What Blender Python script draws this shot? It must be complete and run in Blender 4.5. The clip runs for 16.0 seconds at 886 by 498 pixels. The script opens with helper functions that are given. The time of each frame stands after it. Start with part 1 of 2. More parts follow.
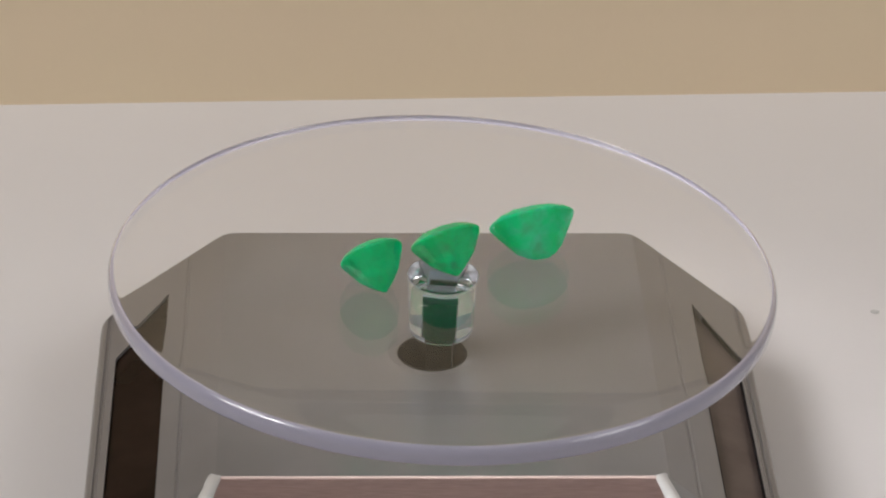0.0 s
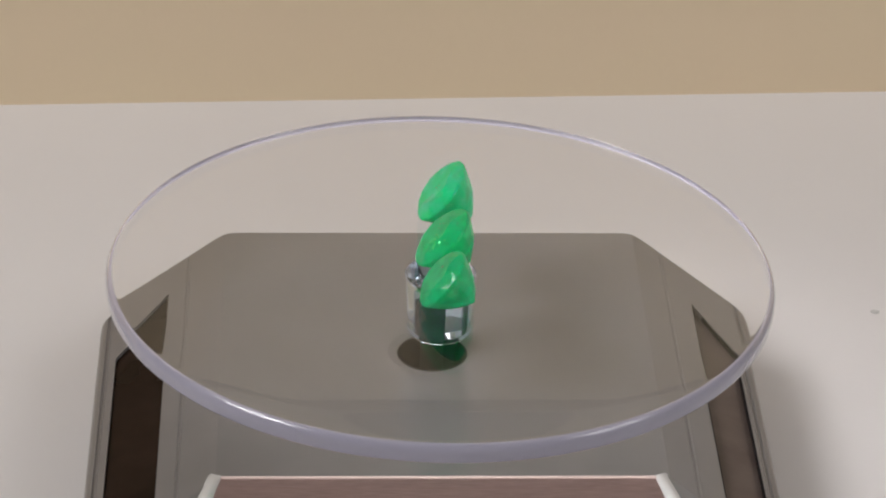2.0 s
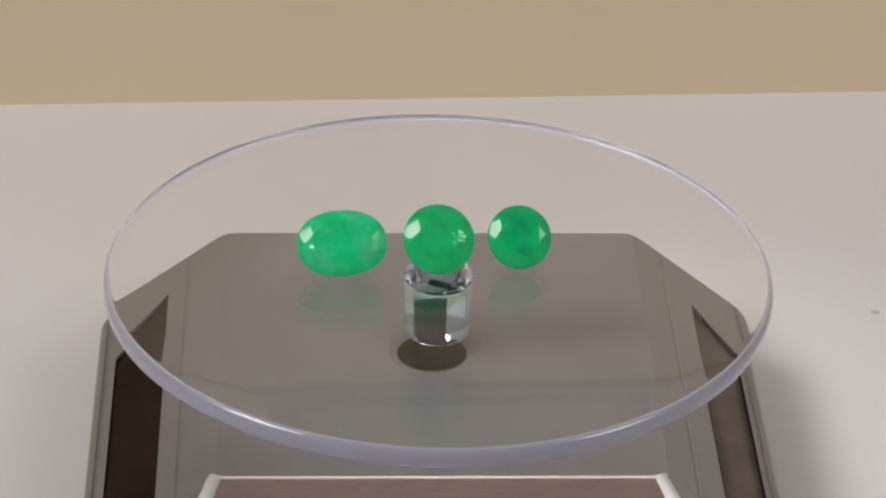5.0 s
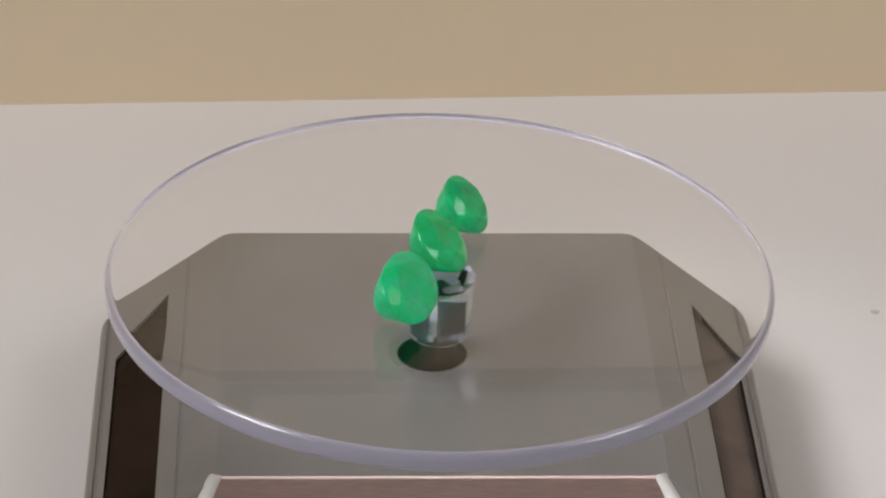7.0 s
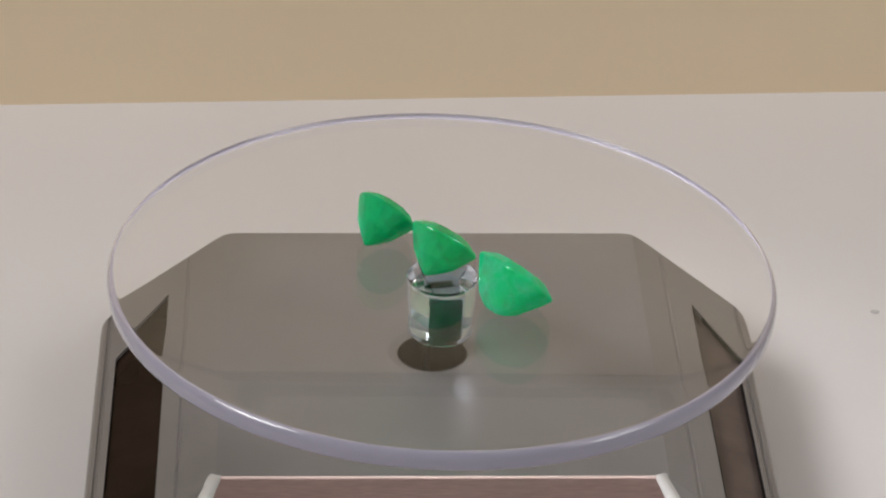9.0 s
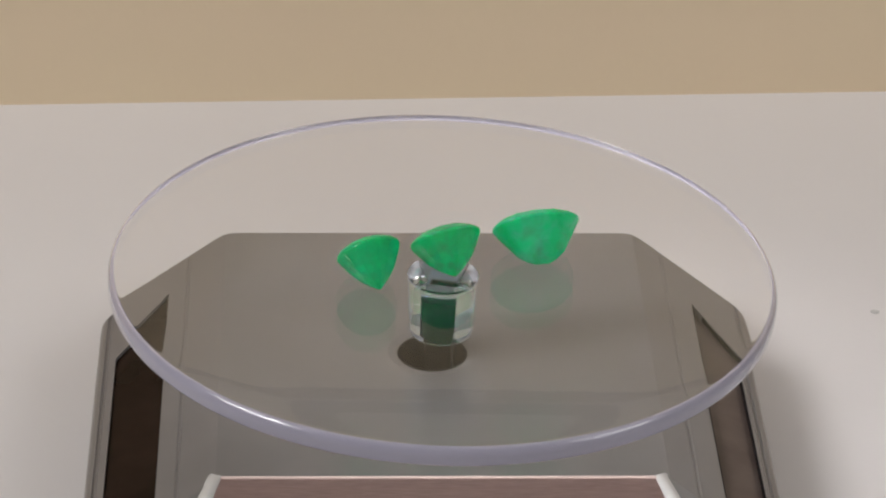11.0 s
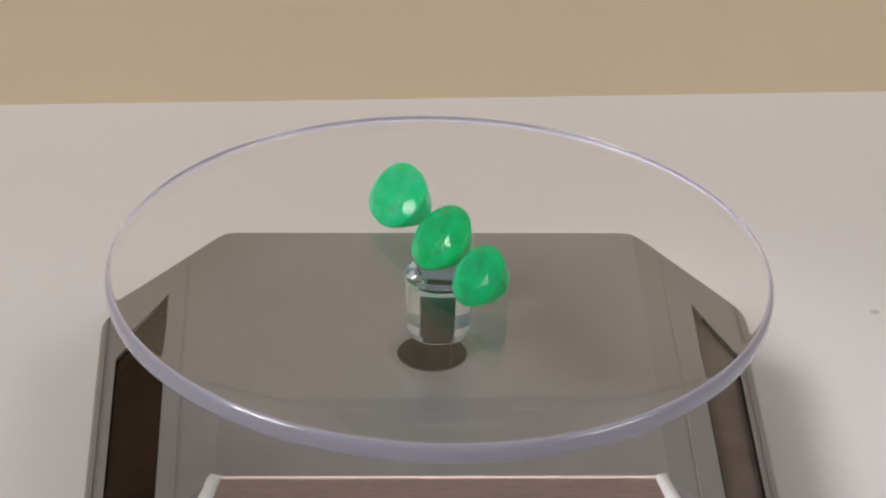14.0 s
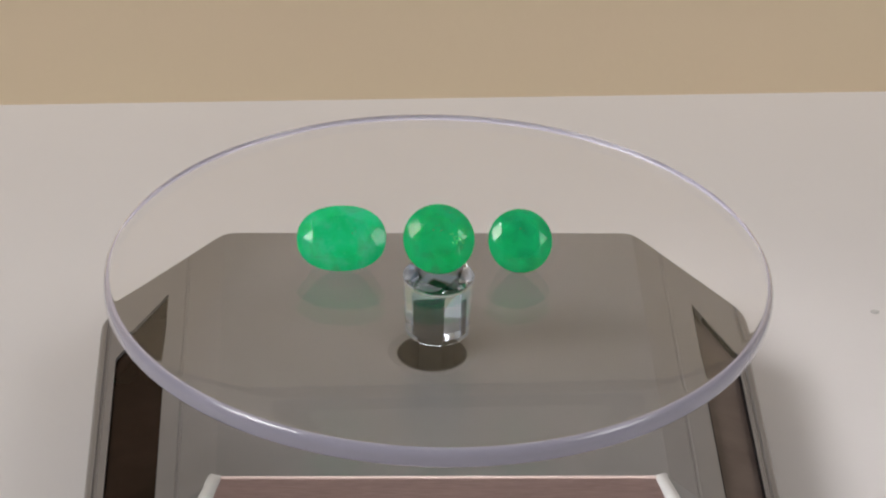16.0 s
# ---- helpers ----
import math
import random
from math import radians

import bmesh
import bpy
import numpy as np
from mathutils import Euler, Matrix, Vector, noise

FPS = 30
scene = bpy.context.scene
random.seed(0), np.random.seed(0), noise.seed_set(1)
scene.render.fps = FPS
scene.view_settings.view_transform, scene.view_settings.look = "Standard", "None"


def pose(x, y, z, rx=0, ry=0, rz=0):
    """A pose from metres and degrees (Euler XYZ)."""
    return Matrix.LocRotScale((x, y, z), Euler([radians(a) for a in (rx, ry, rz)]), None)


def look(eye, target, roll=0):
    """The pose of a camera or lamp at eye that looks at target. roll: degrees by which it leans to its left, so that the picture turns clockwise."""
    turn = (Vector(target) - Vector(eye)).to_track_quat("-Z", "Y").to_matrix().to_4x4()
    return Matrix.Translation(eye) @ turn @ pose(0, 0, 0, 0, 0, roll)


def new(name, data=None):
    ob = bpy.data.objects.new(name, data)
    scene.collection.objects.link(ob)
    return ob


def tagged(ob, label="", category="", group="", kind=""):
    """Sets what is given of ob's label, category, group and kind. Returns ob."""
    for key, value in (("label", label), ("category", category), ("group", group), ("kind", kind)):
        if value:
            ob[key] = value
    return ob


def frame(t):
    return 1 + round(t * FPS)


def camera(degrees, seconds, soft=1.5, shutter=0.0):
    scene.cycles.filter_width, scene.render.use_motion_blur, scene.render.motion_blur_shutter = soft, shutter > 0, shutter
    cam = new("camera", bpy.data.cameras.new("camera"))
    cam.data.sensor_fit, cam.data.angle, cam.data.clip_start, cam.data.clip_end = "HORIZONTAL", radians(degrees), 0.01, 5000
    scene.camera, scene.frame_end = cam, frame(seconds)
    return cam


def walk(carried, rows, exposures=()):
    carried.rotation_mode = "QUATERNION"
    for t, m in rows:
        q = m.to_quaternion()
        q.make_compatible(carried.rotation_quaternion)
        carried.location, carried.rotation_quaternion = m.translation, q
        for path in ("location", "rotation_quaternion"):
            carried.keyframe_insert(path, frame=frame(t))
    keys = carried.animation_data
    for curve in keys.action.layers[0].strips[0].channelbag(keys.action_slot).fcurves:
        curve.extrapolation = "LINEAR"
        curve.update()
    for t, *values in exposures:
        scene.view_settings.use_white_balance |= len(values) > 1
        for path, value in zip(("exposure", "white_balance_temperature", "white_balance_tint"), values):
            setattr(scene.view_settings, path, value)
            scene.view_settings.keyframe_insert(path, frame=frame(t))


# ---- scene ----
cam = camera(14.74, 16.0, soft=2.2)

# ---------------- camera ----------------
EYE, AIM = (0.00038, -0.40148, 0.23077), (0.00038, 0.0056, 0.0)
walk(cam, [(0.0, look(EYE, AIM, 1.343)), (16.0, look(EYE, AIM, 1.343))], exposures=[(0.0, 0.0), (16.0, 0.0)])

# ---------------- light ----------------
TABLE_Z = -0.030
FLOOR_Z = TABLE_Z - 0.75
CEIL_Z = FLOOR_Z + 2.7
world = bpy.data.worlds.new("world")
scene.world = world
world.use_nodes = True
wn = world.node_tree.nodes
sky = wn.new("ShaderNodeTexSky")
sky.sky_type, sky.sun_disc, sky.sun_elevation, sky.sun_rotation = "NISHITA", False, radians(40), radians(90)
world.node_tree.links.new(sky.outputs[0], wn["Background"].inputs[0])
wn["Background"].inputs[1].default_value = 0.05


def area(name, m, sx, sy, power, colour):
    li = bpy.data.lights.new(name, "AREA")
    li.shape, li.size, li.size_y, li.energy, li.color = "RECTANGLE", sx, sy, power, colour
    ob = new(name, li)
    ob.matrix_world = m
    return ob


# daylight from the windows in the west and east walls
area("window_daylight", look((-1.23, -0.44, 1.22), (0.0, 0.0, 0.0)), 0.70, 0.72, 17.9, (0.985, 0.97, 0.965))
area("window_daylight", look((1.54, -0.70, 1.25), (0.0, -0.3, 0.3)), 0.86, 0.86, 9.2, (0.985, 0.97, 0.965))


# ---------------- materials ----------------
def material(name, colour, rough=0.5, metal=0.0, transmission=0.0, ior=1.5, spec=0.5):
    m = bpy.data.materials.new(name)
    m.use_nodes = True
    b = m.node_tree.nodes["Principled BSDF"]
    b.inputs["Base Color"].default_value = (*colour, 1)
    b.inputs["Roughness"].default_value = rough
    b.inputs["Metallic"].default_value = metal
    b.inputs["Transmission Weight"].default_value = transmission
    b.inputs["IOR"].default_value = ior
    b.inputs["Specular IOR Level"].default_value = spec
    return m


def vary(m, a, b, scale, stretch=(1, 1, 1), detail=4.0, lo=0.35, hi=0.65):
    """Colour that wanders between a and b."""
    n, l = m.node_tree.nodes, m.node_tree.links
    co, mp, tx, rp = n.new("ShaderNodeTexCoord"), n.new("ShaderNodeMapping"), n.new("ShaderNodeTexNoise"), n.new("ShaderNodeValToRGB")
    mp.inputs["Scale"].default_value = stretch
    tx.inputs["Scale"].default_value, tx.inputs["Detail"].default_value = scale, detail
    rp.color_ramp.elements[0].color, rp.color_ramp.elements[1].color = (*a, 1), (*b, 1)
    rp.color_ramp.elements[0].position, rp.color_ramp.elements[1].position = lo, hi
    l.new(co.outputs["Object"], mp.inputs[0])
    l.new(mp.outputs[0], tx.inputs["Vector"])
    l.new(tx.outputs["Fac"], rp.inputs[0])
    l.new(rp.outputs[0], n["Principled BSDF"].inputs["Base Color"])
    return m


def grain(m, scale, strength, distance, stretch=(1, 1, 1)):
    """Fine relief."""
    n, l = m.node_tree.nodes, m.node_tree.links
    co, mp, tx, bp = n.new("ShaderNodeTexCoord"), n.new("ShaderNodeMapping"), n.new("ShaderNodeTexNoise"), n.new("ShaderNodeBump")
    mp.inputs["Scale"].default_value = stretch
    tx.inputs["Scale"].default_value, tx.inputs["Detail"].default_value = scale, 5
    bp.inputs["Strength"].default_value, bp.inputs["Distance"].default_value = strength, distance
    l.new(co.outputs["Object"], mp.inputs[0])
    l.new(mp.outputs[0], tx.inputs["Vector"])
    l.new(tx.outputs["Fac"], bp.inputs["Height"])
    l.new(bp.outputs[0], n["Principled BSDF"].inputs["Normal"])
    return m


WALL = grain(vary(material("beige_paint", (0.6, 0.5, 0.36), 0.9), (0.83, 0.668, 0.480), (0.815, 0.696, 0.484), 6.0), 220, 0.15, 0.001)
WHITE = grain(vary(material("white_paint", (0.8, 0.8, 0.78), 0.8), (0.76, 0.75, 0.73), (0.82, 0.81, 0.79), 2.0), 150, 0.1, 0.001)
SAND = grain(vary(material("sand_paint", (0.6, 0.53, 0.44), 0.85), (0.57, 0.505, 0.42), (0.63, 0.56, 0.47), 2.0), 150, 0.1, 0.001)
TOP_LINE = vary(material("dark_top_line", (0.1, 0.09, 0.085), 0.6), (0.13, 0.12, 0.11), (0.18, 0.165, 0.15), 200.0)
GREY = material("grey_speck", (0.52, 0.51, 0.50), 0.8)
TABLE = grain(vary(material("table_laminate", (0.74, 0.71, 0.69), 0.5), (0.685, 0.660, 0.660), (0.72, 0.695, 0.693), 9.0), 900, 0.05, 0.0004)
FLOOR = grain(vary(material("floor_tiles", (0.5, 0.47, 0.43), 0.4), (0.45, 0.42, 0.38), (0.55, 0.52, 0.48), 4.0), 60, 0.1, 0.001)
SILVER = vary(material("silver_grey_plastic", (0.22, 0.21, 0.2), 0.30, 0.35), (0.204, 0.193, 0.192), (0.228, 0.216, 0.215), 60.0)
BEZEL = material("bright_bezel", (0.94, 0.95, 0.96), 0.22, 0.4)
ROSE = material("rosy_bezel", (0.90, 0.72, 0.68), 0.25, 0.3)
SOLAR = vary(material("solar_cell_glass", (0.02, 0.014, 0.01), 0.12, spec=0.06), (0.012, 0.006, 0.0035), (0.024, 0.013, 0.009), 90.0)
# solar glass again, the right cell's brighter reflection painted into its base colour
SOLAR_LIT = grain(vary(material("solar_glass_bright_reflection", (0.06, 0.05, 0.045), 0.3, spec=0.3), (0.076, 0.056, 0.049), (0.102, 0.078, 0.069), 160.0), 700, 0.1, 0.0002)
FRONT = vary(material("front_cell_pink_reflection", (0.4, 0.33, 0.32), 0.3, 0.9), (0.40, 0.295, 0.285), (0.50, 0.37, 0.36), 1500.0, (0.25, 6, 6))
HOLE = material("black_plastic_and_shade", (0.003, 0.003, 0.0035), 0.45, spec=0.1)
SHAFT = material("black_shaft", (0.004, 0.005, 0.005), 0.5, spec=0.08)
ACRYLIC = material("clear_acrylic", (0.99, 0.99, 0.995), 0.0, 0.0, 1.0, 1.40)
STEM = material("clear_acrylic_stem", (0.70, 0.83, 1.0), 0.0, 0.0, 1.0, 1.41)
RIM = material("acrylic_edge", (0.76, 0.735, 0.93), 0.12, 0.0, 0.56, 1.45)
RIM.node_tree.nodes["Principled BSDF"].inputs["Coat Weight"].default_value = 1.0
RIM.node_tree.nodes["Principled BSDF"].inputs["Coat Roughness"].default_value = 0.12


def emerald(name, dark, mid, light, clear, haze, murk):
    """Cloudy green stone: clouds, fine inclusions, light that soaks in."""
    m = material(name, mid, haze, 0.0, clear, 1.58)
    n, l = m.node_tree.nodes, m.node_tree.links
    p = n["Principled BSDF"]
    co = n.new("ShaderNodeTexCoord")
    big, fine, cracks = n.new("ShaderNodeTexNoise"), n.new("ShaderNodeTexNoise"), n.new("ShaderNodeTexVoronoi")
    big.inputs["Scale"].default_value, big.inputs["Detail"].default_value, big.inputs["Distortion"].default_value = 260, 3, 0.3
    fine.inputs["Scale"].default_value, fine.inputs["Detail"].default_value = 900, 6
    cracks.feature = "DISTANCE_TO_EDGE"
    cracks.inputs["Scale"].default_value = 420
    for t in (big, fine, cracks):
        l.new(co.outputs["Object"], t.inputs["Vector"])
    rp = n.new("ShaderNodeValToRGB")
    e = rp.color_ramp.elements
    e[0].position, e[0].color = 0.33, (*dark, 1)
    e[1].position, e[1].color = 0.70, (*light, 1)
    k = e.new(0.5)
    k.color = (*mid, 1)
    l.new(big.outputs["Fac"], rp.inputs[0])
    mix = n.new("ShaderNodeMix")
    mix.data_type = "RGBA"
    r2 = n.new("ShaderNodeMapRange")
    r2.inputs["From Min"].default_value, r2.inputs["From Max"].default_value, r2.inputs["To Max"].default_value = 0.52, 0.75, 0.55
    l.new(fine.outputs["Fac"], r2.inputs["Value"])
    l.new(r2.outputs[0], mix.inputs[0])
    l.new(rp.outputs[0], mix.inputs[6])
    mix.inputs[7].default_value = (*light, 1)
    # greyish veils and pale clouds in patches
    veil, vr, vm = n.new("ShaderNodeTexNoise"), n.new("ShaderNodeMapRange"), n.new("ShaderNodeMix")
    veil.inputs["Scale"].default_value, veil.inputs["Detail"].default_value, veil.inputs["Distortion"].default_value = 330, 5, 0.8
    vr.inputs["From Min"].default_value, vr.inputs["From Max"].default_value, vr.inputs["To Max"].default_value = 0.54, 0.70, murk
    vm.data_type = "RGBA"
    vm.inputs[7].default_value = (0.11, 0.34, 0.17, 1)
    l.new(co.outputs["Object"], veil.inputs["Vector"])
    l.new(veil.outputs["Fac"], vr.inputs["Value"])
    l.new(vr.outputs[0], vm.inputs[0])
    l.new(mix.outputs[2], vm.inputs[6])
    l.new(vm.outputs[2], p.inputs["Base Color"])
    p.inputs["Coat Weight"].default_value, p.inputs["Coat Roughness"].default_value, p.inputs["Coat IOR"].default_value = 0.26, 0.015, 1.42
    p.inputs["Specular IOR Level"].default_value = 0.0
    p.inputs["Subsurface Weight"].default_value = 0.6
    p.inputs["Subsurface Radius"].default_value = (0.25, 1.0, 0.5)
    p.inputs["Subsurface Scale"].default_value = 0.0018
    bp = n.new("ShaderNodeBump")
    bp.inputs["Strength"].default_value, bp.inputs["Distance"].default_value = 0.03, 0.0002
    l.new(big.outputs["Fac"], bp.inputs["Height"])
    # a healed fracture: crinkled in one patch only
    patch, range_node, crinkle, b2 = n.new("ShaderNodeTexNoise"), n.new("ShaderNodeMapRange"), n.new("ShaderNodeMath"), n.new("ShaderNodeBump")
    patch.inputs["Scale"].default_value, patch.inputs["Detail"].default_value = 170, 1
    range_node.inputs["From Min"].default_value, range_node.inputs["From Max"].default_value = 0.60, 0.68
    crinkle.operation = "MULTIPLY"
    b2.inputs["Strength"].default_value, b2.inputs["Distance"].default_value = 0.5, 0.00025
    l.new(co.outputs["Object"], patch.inputs["Vector"])
    l.new(patch.outputs["Fac"], range_node.inputs["Value"])
    l.new(range_node.outputs[0], crinkle.inputs[0])
    l.new(fine.outputs["Fac"], crinkle.inputs[1])
    l.new(crinkle.outputs[0], b2.inputs["Height"])
    l.new(bp.outputs[0], b2.inputs["Normal"])
    l.new(b2.outputs[0], p.inputs["Normal"])
    l.new(b2.outputs[0], p.inputs["Coat Normal"])
    return m


EMERALD_MID = emerald("emerald_deep", (0.0003, 0.74, 0.25), (0.0006, 0.97, 0.335), (0.012, 1.0, 0.43), 0.62, 0.05, 0.4)
EMERALD_SMALL = emerald("emerald_dark", (0.0003, 0.58, 0.225), (0.0006, 0.83, 0.315), (0.005, 0.96, 0.39), 0.58, 0.06, 0.2)
EMERALD_OVAL = emerald("emerald_milky", (0.001, 0.84, 0.29), (0.010, 0.99, 0.41), (0.12, 1.0, 0.56), 0.48, 0.08, 0.35)


# ---------------- helpers for meshes ----------------
def part(name, bm, mat, parent=None, label="", smooth=False):
    me = bpy.data.meshes.new(name)
    bm.normal_update()
    bm.to_mesh(me)
    bm.free()
    for mt in (mat if isinstance(mat, (list, tuple)) else [mat]):
        me.materials.append(mt)
    if smooth:
        me.polygons.foreach_set("use_smooth", [True] * len(me.polygons))
    ob = new(name, me)
    if parent is not None:
        ob.parent = parent
    if label:
        tagged(ob, label)
    return ob


def box(bm, x0, x1, y0, y1, z0, z1):
    v = [bm.verts.new((x, y, z)) for z in (z0, z1) for x, y in ((x0, y0), (x1, y0), (x1, y1), (x0, y1))]
    for f in ((3, 2, 1, 0), (4, 5, 6, 7), (0, 1, 5, 4), (1, 2, 6, 5), (2, 3, 7, 6), (3, 0, 4, 7)):
        bm.faces.new([v[i] for i in f])


def lathe(bm, profile, n=96, closed=True):
    """Turn a profile of (radius, z) about the z axis."""
    rings = []
    for r, z in profile:
        if r < 1e-9:
            rings.append([bm.verts.new((0, 0, z))])
        else:
            rings.append([bm.verts.new((r * math.cos(2 * math.pi * i / n), r * math.sin(2 * math.pi * i / n), z)) for i in range(n)])
    for a, b in zip(rings, rings[1:]):
        for i in range(n):
            j = (i + 1) % n
            if len(a) == 1 and len(b) > 1:
                bm.faces.new((a[0], b[j], b[i]))
            elif len(b) == 1 and len(a) > 1:
                bm.faces.new((a[i], a[j], b[0]))
            elif len(a) > 1:
                bm.faces.new((a[i], a[j], b[j], b[i]))
    bmesh.ops.recalc_face_normals(bm, faces=bm.faces)


# ---------------- the room ----------------
W0, W1, S0, N1 = -1.3, 1.6, -2.4, 0.9


def slab(name, label, category, mat, *boxes):
    bm = bmesh.new()
    for b in boxes:
        box(bm, *b)
    return tagged(part(name, bm, mat), label, category, kind="structure")


slab("wall_north", "plain sand-coloured painted wall", "wall", SAND, (W0, W1, N1, N1 + 0.1, FLOOR_Z, CEIL_Z))
slab("wall_south", "plain white painted wall", "wall", WHITE, (W0, W1, S0 - 0.1, S0, FLOOR_Z, CEIL_Z))
slab("wall_west", "white painted wall with a window opening", "wall", WHITE, (W0, W0 + 0.1, S0, -0.82, FLOOR_Z, CEIL_Z), (W0, W0 + 0.1, -0.06, N1, FLOOR_Z, CEIL_Z),
     (W0, W0 + 0.1, -0.82, -0.06, FLOOR_Z, 0.9), (W0, W0 + 0.1, -0.82, -0.06, 1.55, CEIL_Z))
slab("wall_east", "white painted wall with a window opening", "wall", WHITE, (1.5, W1, S0, -1.15, FLOOR_Z, CEIL_Z), (1.5, W1, -0.25, N1, FLOOR_Z, CEIL_Z),
     (1.5, W1, -1.15, -0.25, FLOOR_Z, 0.8), (1.5, W1, -1.15, -0.25, 1.7, CEIL_Z))
slab("floor", "grey floor of the room", "floor", FLOOR, (W0 - 0.1, W1 + 0.1, S0 - 0.1, N1 + 0.1, FLOOR_Z - 0.1, FLOOR_Z))
slab("ceiling", "plain white ceiling", "ceiling", WHITE, (W0 - 0.1, W1 + 0.1, S0 - 0.1, N1 + 0.1, CEIL_Z, CEIL_Z + 0.1))

# ---------------- table and backdrop ----------------
table = tagged(new("table"), "white matt laminate table", "table")
table.matrix_world = pose(0, 0, TABLE_Z)
bm = bmesh.new()
box(bm, -0.75, 0.75, -0.55, 0.45, -0.03, 0)
bmesh.ops.bevel(bm, geom=[e for e in bm.edges], offset=0.002, segments=2, affect="EDGES")
part("tabletop", bm, TABLE, table)
for x in (-0.68, 0.68):
    for y in (-0.49, 0.39):
        bm = bmesh.new()
        box(bm, x - 0.025, x + 0.025, y - 0.025, y + 0.025, -0.75, -0.03)
        part("leg", bm, TABLE, table)

BOARD_H = 0.1205
board = tagged(new("backdrop_board"), "plain beige board standing on the white table", "backdrop")
board.matrix_world = pose(0, 0.1097, TABLE_Z, 0, 0, 4.87)
bm = bmesh.new()
box(bm, -0.30, 0.30, 0, 0.012, 0, BOARD_H)
part("panel", bm, WALL, board)
# unseen dark strip, added so that the disc mirrors a dark line
bm = bmesh.new()
box(bm, -0.3005, 0.3005, -0.0006, 0.0126, BOARD_H - 0.0014, BOARD_H + 0.0006)
part("top_line", bm, TOP_LINE, board, "unseen dark strip added along the board's top")

bm = bmesh.new()
lathe(bm, [(0, 0.00016), (0.00035, 0.00013), (0.00065, 0.00004), (0.0007, 0)], 12)
crumb = tagged(part("crumb", bm, GREY, None, "", True), "tiny grey crumb lying on the white table", "crumb")
crumb.matrix_world = pose(0.0655, 0.0425, TABLE_Z)

# ---------------- turntable ----------------
YB, YF = 0.0334, -0.0291
ZT, ZB = -0.0142, -0.0183
# half widths of the base on either side: flat top, seam, inner and outer edge of the solar window, outer edge; fall of the back corner
SIDE = {-1: (0.0289, 0.0340, 0.0367, 0.0436, 0.0462, 0.90), 1: (0.0301, 0.0339, 0.0373, 0.0430, 0.0451, 1.05)}
turntable = tagged(new("solar_turntable"), "silver-grey solar turntable with a clear acrylic platter and dark solar panels", "turntable")
turntable.matrix_world = pose(-0.0008, -0.0004, 0, 0, 0, 2.61)


def side_z(sx, u):
    """Height of the sloping side u out from the middle."""
    a, b = SIDE[sx][0], SIDE[sx][4]
    return ZT + (ZB - ZT) * max(0.0, u - a) / (b - a)


def front_z(d):
    return ZT - 0.25 * max(0.0, d)


def back_y(sx, u):
    """The back outline: straight, then cut off at the corners."""
    a, fall, b = SIDE[sx][0], SIDE[sx][5], SIDE[sx][4]
    w = 0.0036
    if u < a - w / 2:
        y = YB
    elif u < a + w / 2:
        y = YB - fall * (u - a + w / 2) ** 2 / (2 * w)
    else:
        y = YB - fall * (u - a)
    r = 0.0022
    if u > b - r:
        y -= r - math.sqrt(max(0.0, r * r - (u - b + r) ** 2))
    return y


bm = bmesh.new()
columns = []
for sx in (-1, 1):
    a, g, p1, p2, b, fall = SIDE[sx]
    # (out from the middle, sunk below the slope)
    us = [(0.0, 0), (0.012, 0), (0.024, 0)] + [(a - 0.0018 + 0.0006 * k, 0) for k in range(7)]
    us += [(g - 0.00025, 0), (g - 0.00012, 0.00014), (g + 0.00012, 0.00014), (g + 0.00025, 0), (p1, 0), (p2, 0), (b - 0.0022, 0)]
    us += [(b - 0.0016, 0), (b - 0.00145, 0.0003), (b - 0.00115, 0.0003), (b - 0.0010, 0.00003), (b - 0.0005, 0.0001), (b - 0.0002, 0.0003), (b, 0.0008)]
    us = sorted(us)
    row = []
    for u, sunk in us:
        z = side_z(sx, u) - sunk
        yb, e = back_y(sx, u), max(0.0, u - a)
        yr, yf = YF - e, YF - 0.0165
        zb = side_z(sx, u) if u < b - 0.0007 else z
        pts = [(yb, TABLE_Z), (yb, zb - 0.0006), (yb - 0.0001, zb - 0.0002), (yb - 0.0004, zb), (yb - 0.0012, z)]
        pts += [(max(yr, yf) + 0.0002, z), (max(yr, yf) - 0.0002, z - 0.00002), (yf, min(z, front_z(0.0165))), (yf - 0.0003, TABLE_Z)]
        row.append([bm.verts.new((sx * u, y, h)) for y, h in pts])
    # the skirt
    row.append([bm.verts.new((v.co.x + sx * 0.0003, v.co.y, TABLE_Z)) for v in row[-1]])
    columns.append(row)
for sx, row in zip((-1, 1), columns):
    for p, q in zip(row, row[1:]):
        for i in range(len(p) - 1):
            bm.faces.new((p[i], p[i + 1], q[i + 1], q[i]))
bmesh.ops.remove_doubles(bm, verts=bm.verts, dist=1e-7)
bmesh.ops.holes_fill(bm, edges=[e for e in bm.edges if e.is_boundary], sides=0)
bmesh.ops.dissolve_degenerate(bm, dist=1e-7, edges=bm.edges)
bmesh.ops.recalc_face_normals(bm, faces=bm.faces)
body = part("body", bm, SILVER, turntable)


def prism(bm, pts, z0s, z1s):
    lo = [bm.verts.new((x, y, z)) for (x, y), z in zip(pts, z0s)]
    hi = [bm.verts.new((x, y, z)) for (x, y), z in zip(pts, z1s)]
    bm.faces.new(hi), bm.faces.new(lo[::-1])
    n = len(pts)
    for i in range(n):
        j = (i + 1) % n
        bm.faces.new((lo[i], lo[j], hi[j], hi[i]))
    bmesh.ops.recalc_face_normals(bm, faces=bm.faces)


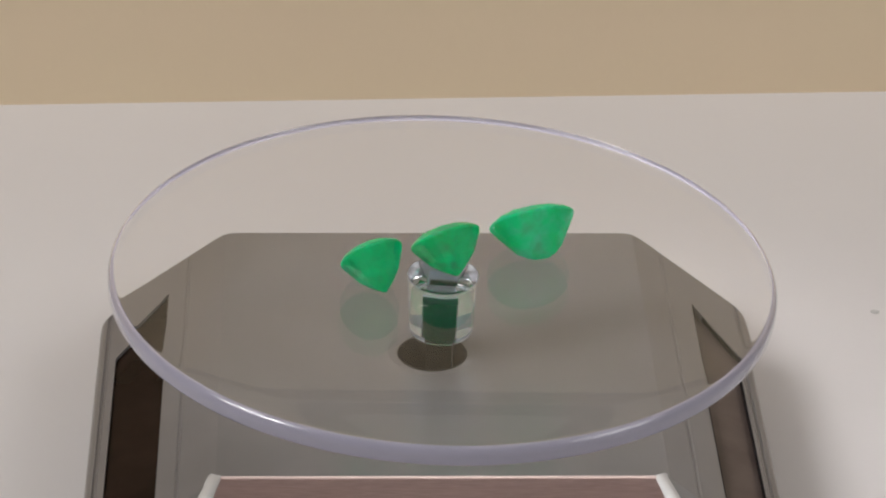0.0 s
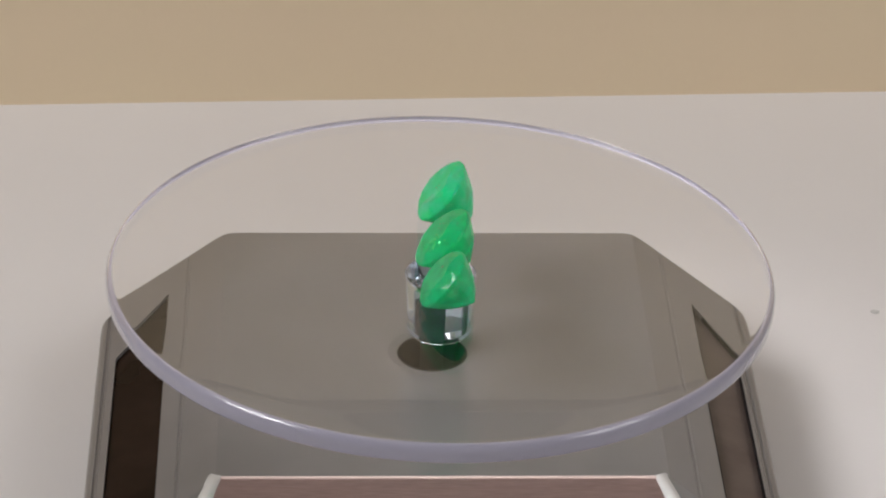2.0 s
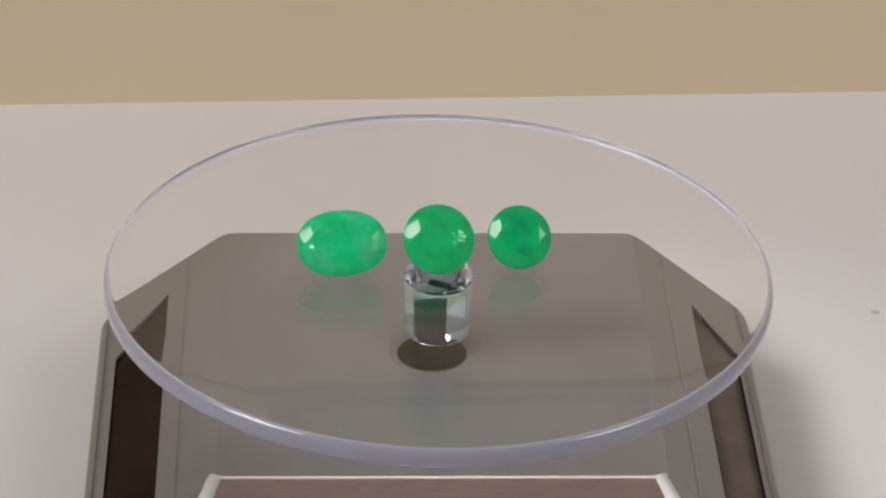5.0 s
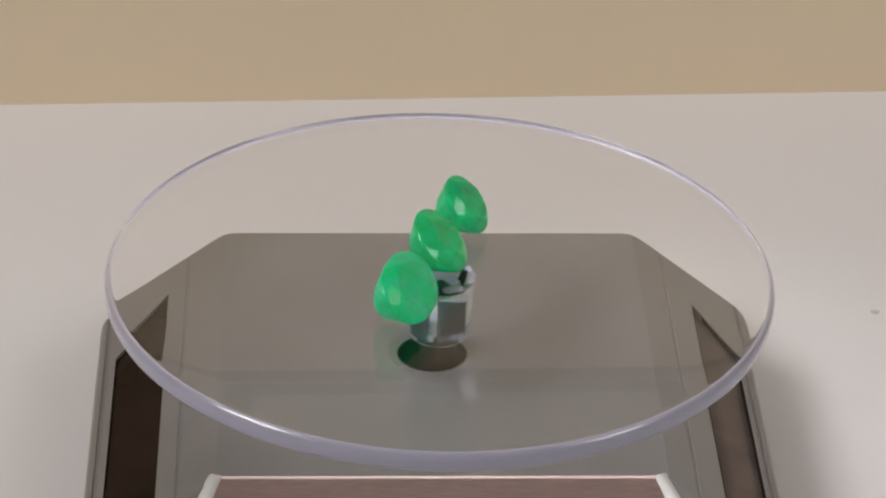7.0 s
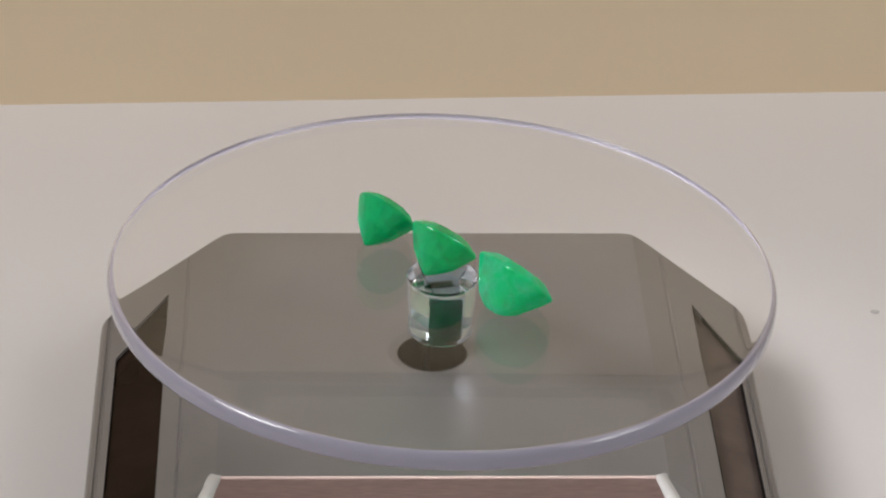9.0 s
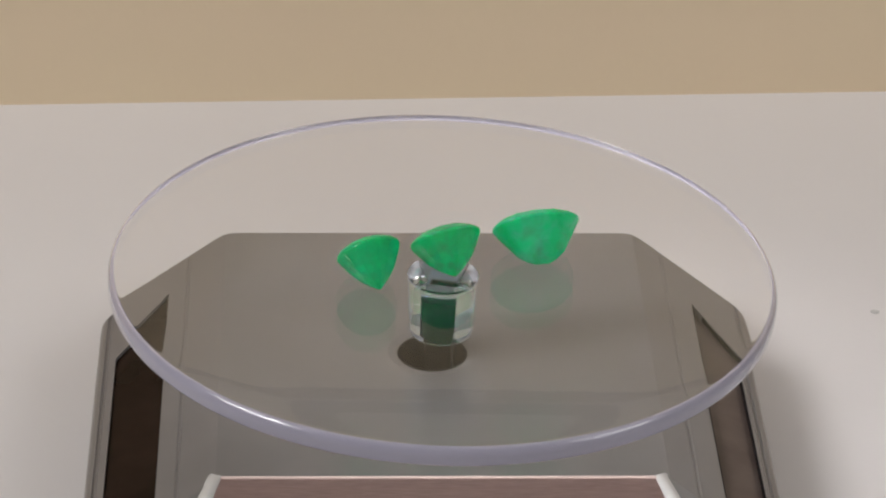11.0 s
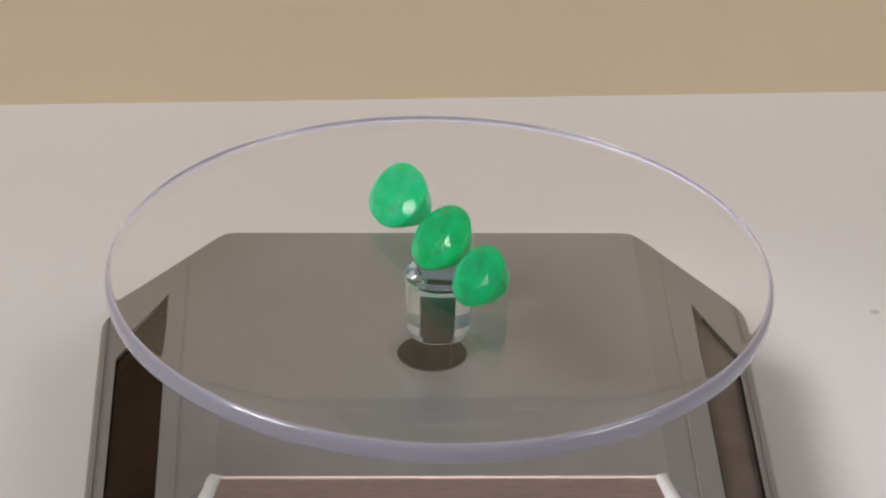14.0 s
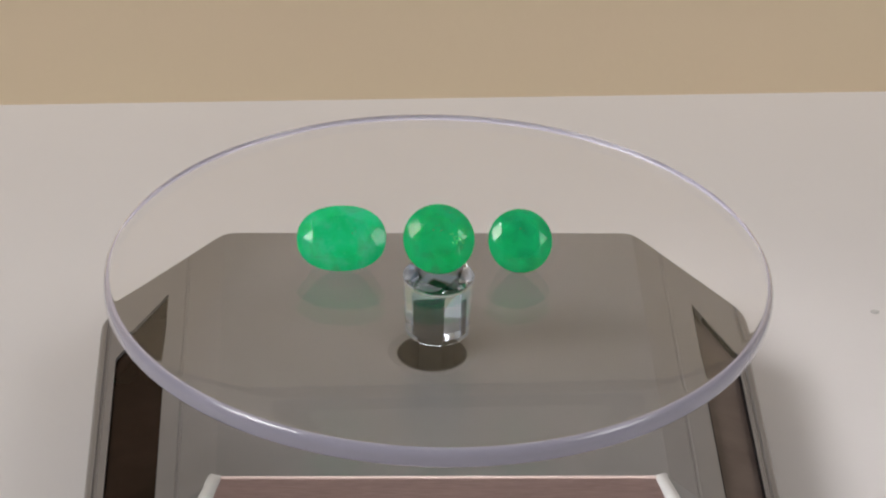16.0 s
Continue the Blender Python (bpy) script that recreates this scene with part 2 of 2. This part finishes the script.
def cut(ob, cutter_bm):
    """Take the cutter's volume out of ob's mesh."""
    me = bpy.data.meshes.new("cutter")
    cutter_bm.to_mesh(me)
    cutter_bm.free()
    tool = new("cutter", me)
    tool.parent = ob.parent
    md = ob.modifiers.new("cut", "BOOLEAN")
    md.operation, md.object, md.solver = "DIFFERENCE", tool, "EXACT"
    bpy.context.view_layer.update()
    done = bpy.data.meshes.new_from_object(ob.evaluated_get(bpy.context.evaluated_depsgraph_get()))
    ob.modifiers.clear()
    ob.data = done
    bpy.data.objects.remove(tool)


for sx, yi, yo in ((-1, 0.0186, 0.0062), (1, 0.0162, 0.0040)):
    p1, p2 = SIDE[sx][2], SIDE[sx][3]
    pts = [(sx * p1, yi), (sx * p2, yo), (sx * p2, -0.0395), (sx * p1, -0.0330)]
    zs = [side_z(sx, abs(x)) for x, y in pts]
    bm = bmesh.new()
    prism(bm, pts, [z - 0.0013 for z in zs], [z + 0.001 for z in zs])
    cut(body, bm)
    cx, cy = sum(p[0] for p in pts) / 4, sum(p[1] for p in pts) / 4
    pin = [(cx + (x - cx) * 0.995, cy + (y - cy) * 0.998) for x, y in pts]
    bm = bmesh.new()
    deep = 0.00055 if sx < 0 else 0.0011
    prism(bm, pin, [z - 0.00127 for z in zs], [z - deep for z in zs])
    # right cell: paler colour in place of what it reflects
    part("solar_panel", bm, SOLAR if sx < 0 else SOLAR_LIT, turntable, "dark brown glossy solar cell set into a sloping side" if sx < 0 else "dark brown solar cell, its bright reflection put into the colour")
    # shade on the recess's side walls, drawn as black strips
    for k in range(4 if sx > 0 else 0):
        (x0, y0), (x1, y1) = pts[k], pts[(k + 1) % 4]
        m0, m1 = [(x + (cx - x) * 0.06, y + (cy - y) * 0.008) for x, y in ((x0, y0), (x1, y1))]
        q = [(x0, y0), (x1, y1), m1, m0]
        hz = [side_z(sx, abs(x)) for x, y in q]
        bm = bmesh.new()
        prism(bm, q, [h - 0.0012 for h in hz], [h - 0.00015 for h in hz])
        part("window_shade", bm, HOLE, turntable, "black strip for the shade on the solar window's side wall")

WELL = 0.00475
bm = bmesh.new()
lathe(bm, [(0, -0.0230), (WELL - 0.0001, -0.0230), (WELL - 0.0001, ZT - 0.0003), (0.0061, ZT + 0.00001), (0.0061, -0.0120), (0, -0.0120)], 64)
cut(body, bm)
bm = bmesh.new()
lathe(bm, [(WELL - 0.0002, -0.0228), (WELL - 0.0002, ZT - 0.00026), (WELL, ZT - 0.0002), (WELL + 0.0001, ZT - 0.00029), (WELL - 0.00012, ZT - 0.0004), (WELL - 0.00012, -0.0229), (0, -0.0229)], 64)
part("drive_well", bm, HOLE, turntable, "black round well for the drive shaft", True)

# front cell with its bright bezel; the cell's reflected pink is painted in
bm = bmesh.new()
n, A = 0.0105, 0.0294
FL = 0.34 * n
prism(bm, [(-A + 0.0007, YF - 0.0003), (-A - FL + 0.0007, YF - n), (A + FL - 0.0007, YF - n), (A - 0.0007, YF - 0.0003)],
      [front_z(0) - 0.001, front_z(n) - 0.001, front_z(n) - 0.001, front_z(0) - 0.001],
      [front_z(0.0003) + 0.0001, front_z(n) + 0.0001, front_z(n) + 0.0001, front_z(0.0003) + 0.0001])
part("front_panel", bm, FRONT, turntable, "brushed metal front panel, its pink reflection put into the colour")
for sx in (-1, 1):
    bm = bmesh.new()
    q = [(sx * (A - 0.0015), YF + 0.0001), (sx * (A + 0.0003), YF + 0.0009), (sx * (A + FL + 0.0010), YF - n), (sx * (A + FL - 0.0019), YF - n)]
    z = [front_z(-y + YF) for x, y in q]
    prism(bm, q, [k - 0.001 for k in z], [k + 0.0004 for k in z])
    bmesh.ops.bevel(bm, geom=[e for e in bm.edges], offset=0.00028, segments=3, affect="EDGES")
    part("bezel", bm, BEZEL, turntable, "bright polished bezel strip", True)
bm = bmesh.new()
prism(bm, [(-A + 0.001, YF - 0.00035), (A - 0.001, YF - 0.00035), (A - 0.001, YF + 0.00005), (-A + 0.001, YF + 0.00005)], [ZT - 0.001] * 4, [ZT + 0.0001, ZT + 0.0001, ZT + 0.0002, ZT + 0.0002])
part("bezel", bm, ROSE, turntable, "thin rosy polished bezel strip")

# ---------------- turning platter ----------------
TOP, UNDER, RADIUS = 0.00045, -0.0023, 0.0452
bm = bmesh.new()
flat, drop = RADIUS - 0.0010, 0.5 * 6.0 * (RADIUS - 0.0010 - 0.0402) ** 2
edge = []
# a wide rounding above, a tighter one below
for k in range(10):
    a = radians(90 - 10 * k)
    edge.append((flat + 0.0010 * math.cos(a), TOP - drop - 0.0013 + 0.0013 * math.sin(a)))
for k in range(7):
    a = radians(-15 * k)
    edge.append((RADIUS - 0.0006 + 0.0006 * math.cos(a), UNDER + 0.0006 + 0.0006 * math.sin(a)))
STEM_R = 0.00484
# the sheet falls away a little towards its edge
sag = [(r, TOP - 0.5 * 6.0 * max(0.0, r - 0.0402) ** 2) for r in (0.0390, 0.0402, 0.0408, 0.0414, 0.0420, 0.0426, 0.0432, 0.0438)]
lathe(bm, [(0, TOP)] + sag + edge + [(STEM_R, UNDER)], 192)
for f in bm.faces:
    c = f.calc_center_median()
    f.smooth = math.hypot(c.x, c.y) > 0.0395 and not (f.normal.z < -0.999)
    if abs(f.normal.z) < 0.97:
        f.material_index = 1
platter = part("platter", bm, [ACRYLIC, RIM], turntable, "clear polished acrylic disc with a pale lilac edge")
platter.visible_shadow = False
# stem with a square socket
bm = bmesh.new()
lathe(bm, [(0, UNDER), (STEM_R, UNDER), (STEM_R, UNDER - 0.0005), (0.00474, UNDER - 0.0006), (0.00440, -0.0101), (0.00436, -0.0102), (0.00446, -0.0103), (0.00447, -0.0106), (0.00438, -0.0109), (0.00415, -0.0110), (0.00385, -0.0108), (0.0037, -0.0104), (0, -0.0104)], 96)
for f in bm.faces:
    f.smooth = abs(f.normal.z) < 0.999
stem = part("stem", bm, STEM, platter, "clear acrylic stem under the disc")
stem.visible_shadow = False
SOCKET_TURN = 60.0


def square(h, z0, z1):
    bm = bmesh.new()
    box(bm, -h, h, -h, h, z0, z1)
    bmesh.ops.rotate(bm, cent=(0, 0, 0), matrix=Matrix.Rotation(radians(SOCKET_TURN), 3, "Z"), verts=bm.verts)
    return bm


cut(stem, square(0.00196, -0.012, -0.0037))
# the stem is fused to the disc, so it has no top face
bm = bmesh.new()
bm.from_mesh(stem.data)
bmesh.ops.delete(bm, geom=[f for f in bm.faces if f.calc_center_median().z > UNDER - 1e-6], context="FACES_ONLY")
bm.to_mesh(stem.data)
bm.free()
part("shaft", square(0.00180, -0.0225, -0.0050), SHAFT, platter, "black square drive shaft")


# ---------------- gemstones ----------------
def gem(name, a, b, ft, hc, hp, fm, mat, label, turn, keel=0.0, sides=8, full=2.0):
    """A faceted stone about its girdle; the table faces +z."""
    bm = bmesh.new()

    def ring(fr, z, n, off, k=0.0):
        for i in range(n):
            t = 2 * math.pi * (i + off) / n + radians(turn)
            fr_t = fr * (abs(math.cos(t)) ** full + abs(math.sin(t)) ** full) ** (-1 / full)
            bm.verts.new((fr_t * a * math.cos(t), fr_t * b * math.sin(t) + k * b * math.copysign(1, math.sin(t + 0.01)), z))

    # crown: table, stars, kites and upper girdle facets, each flat
    mid = 0.5 * (1 + ft) + 0.01
    ring(ft, hc, sides, 0)
    ring(mid, 0.0003 + (hc - 0.0003) * (1 - (mid * math.cos(math.pi / sides) - ft) / (0.985 - ft)), sides, 0.5)
    ring(0.985, 0.0003, 4 * sides, 0)
    ring(1.0, 0.0001, 4 * sides, 0)
    ring(1.0, -0.0001, 4 * sides, 0)
    ring(0.94, -hp * 0.1375, 2 * sides, 0)
    ring(0.5 * (1 + fm) + 0.015, -hp * 0.275, 2 * sides, 0.5)
    ring(fm, -hp * 0.55, 2 * sides, 0)
    if keel:
        ring(fm * 0.66, -hp * 0.76, 16, 0.5, keel)
        ring(fm * 0.36, -hp * 0.92, 16, 0, keel)
        ring(0.08, -hp, 8, 0.5, keel)
    else:
        ring(fm * 0.55, -hp * 0.80, sides, 0.5)
        ring(0.05, -hp, sides, 0)
    hull = bmesh.ops.convex_hull(bm, input=bm.verts)
    bmesh.ops.delete(bm, geom=[e for e in hull["geom_interior"] if isinstance(e, bmesh.types.BMVert)], context="VERTS")
    bmesh.ops.dissolve_limit(bm, angle_limit=radians(1.5), verts=bm.verts, edges=bm.edges)
    bmesh.ops.bevel(bm, geom=[e for e in bm.edges], offset=0.00003, segments=1, affect="EDGES")
    bm.normal_update()
    return tagged(part(name, bm, mat), label, "gemstone", "stones on the platter")


def place(ob, x, y, tau, al, sp):
    """Pose of a stone on the platter, leaning by tau towards the azimuth al, touching the plate."""
    m = pose(0, 0, 0, 0, 0, al) @ pose(0, 0, 0, 0, tau, 0) @ pose(0, 0, 0, 0, 0, sp)
    low = min((m @ v.co).z for v in ob.data.vertices)
    return Matrix.Translation((x, y, TOP + 0.00002 - low)) @ m


round_stone = gem("emerald", 0.00488, 0.00485, 0.555, 0.0014, 0.0053, 0.645, EMERALD_MID, "round faceted deep green emerald lying on its side", 22.5)
small_stone = gem("emerald", 0.00438, 0.00435, 0.63, 0.00128, 0.0055, 0.64, EMERALD_SMALL, "small round faceted dark green emerald lying on its side", 24)
oval_stone = gem("emerald", 0.00452, 0.00602, 0.66, 0.00132, 0.0055, 0.67, EMERALD_OVAL, "oval faceted pale milky green emerald lying on its side", 90, 0.10, 9, 2.25)
# glints inside the fractures, painted as bright green flakes
FRACTURE_GLINT = material("fracture_sparkle", (0.12, 1.0, 0.34), 0.1, 0.6)
SPECK = material("brown_speck", (0.10, 0.09, 0.05), 0.7)


def inclusions(stone, mat, label, seed, count, cx, cy, cz, spread, size, reach):
    """Small flakes caught in a stone, about one place in it."""
    rnd = random.Random(seed)
    for _ in range(count):
        bm = bmesh.new()
        c = Vector((cx + rnd.gauss(0, spread), cy + rnd.gauss(0, spread), cz + rnd.gauss(0, spread * 0.15)))
        c.z -= 0.51 * max(0.0, math.hypot(c.x, c.y) - reach)
        turn = Euler((rnd.uniform(-0.7, 0.7), rnd.uniform(-0.7, 0.7), rnd.uniform(0, 6.3))).to_matrix()
        r = size * rnd.uniform(0.5, 1.3)
        rim = [bm.verts.new(c + turn @ Vector((r * rnd.uniform(0.5, 1.0) * math.cos(k * 1.257), r * 0.6 * rnd.uniform(0.5, 1.0) * math.sin(k * 1.257), 0))) for k in range(5)]
        tips = [bm.verts.new(c + turn @ Vector((0, 0, h * r * 0.25))) for h in (-1, 1)]
        for k in range(5):
            for tip in tips:
                bm.faces.new((rim[k], rim[(k + 1) % 5], tip))
        bmesh.ops.recalc_face_normals(bm, faces=bm.faces)
        part("inclusion", bm, mat, stone, label)


inclusions(round_stone, FRACTURE_GLINT, "bright green flake drawn for a fracture's glint", 3, 30, 0.0003, 0.0028, 0.00142, 0.0006, 0.00032, 0.0026)
inclusions(round_stone, SPECK, "dark speck in the stone", 4, 8, -0.0010, 0.0002, 0.00138, 0.0007, 0.00020, 0.0026)
inclusions(round_stone, SPECK, "dark speck in the stone", 9, 4, -0.0036, 0.0008, 0.00138, 0.0004, 0.00030, 0.0026)
inclusions(oval_stone, SPECK, "brown speck in the stone", 5, 7, 0.0003, 0.0022, 0.00130, 0.0006, 0.00022, 0.0034)
inclusions(oval_stone, FRACTURE_GLINT, "bright green flake drawn for a fracture's glint", 6, 8, -0.0010, 0.0038, 0.00131, 0.0006, 0.00024, 0.0034)
inclusions(small_stone, SPECK, "dark speck in the stone", 7, 4, -0.0012, 0.0004, 0.00127, 0.0003, 0.00020, 0.0026)
# a fibre caught on the disc
bm = bmesh.new()
path = [Vector((0.00025 * k, 0.0004 * math.sin(0.55 * k), 0.00004 + 0.00004 * k)) for k in range(6)]
hoops = [[bm.verts.new(p + Vector((0, 0.000035 * math.cos(a * 1.571), 0.000035 * math.sin(a * 1.571)))) for a in range(4)] for p in path]
for p, q in zip(hoops, hoops[1:]):
    for a in range(4):
        bm.faces.new((p[a], p[(a + 1) % 4], q[(a + 1) % 4], q[a]))
bm.faces.new(hoops[0][::-1]), bm.faces.new(hoops[-1])
fibre = tagged(part("fibre", bm, GREY), "tiny pale fibre lying on the clear disc", "fibre")
REST = [(round_stone, place(round_stone, -0.00024, 0.00005, 45.0, -86.0, 0)), (small_stone, place(small_stone, 0.01072, 0.00023, 50.8, -85.5, 0)),
        (oval_stone, place(oval_stone, -0.01334, -0.00024, 47.8, -93.3, 3.4)), (platter, pose(-0.00016, 0, 0)), (fibre, pose(0.00759, 0.00867, TOP, 0, 0, 150))]


def motions():
    """The platter turns evenly on a slightly leaning axis, wobbles a little on its pivot, and carries the stones."""
    pivot = Matrix.Translation((0, 0, -0.016))
    lean = pose(0, 0, 0, 0, 0, -179) @ pose(0, 0, 0, 0, 0.565, 0) @ pose(0, 0, 0, 0, 0, 179)
    axis = pose(0, 0, 0, 0, 0.669, 0) @ pose(0, 0, 0, 0.321, 0, 0)
    bpy.context.view_layer.update()
    for ob, rest in REST:
        rows = []
        for i in range(81):
            t = 0.2 * i
            rows.append((t, pivot @ axis @ pose(0, 0, 0, 0, 0, 1.142 + 32.228 * (t - 16)) @ lean @ pivot.inverted() @ rest))
        if ob.parent is not None:
            rows = [(t, ob.parent.matrix_world.inverted() @ m) for t, m in rows]
        walk(ob, rows)


motions()
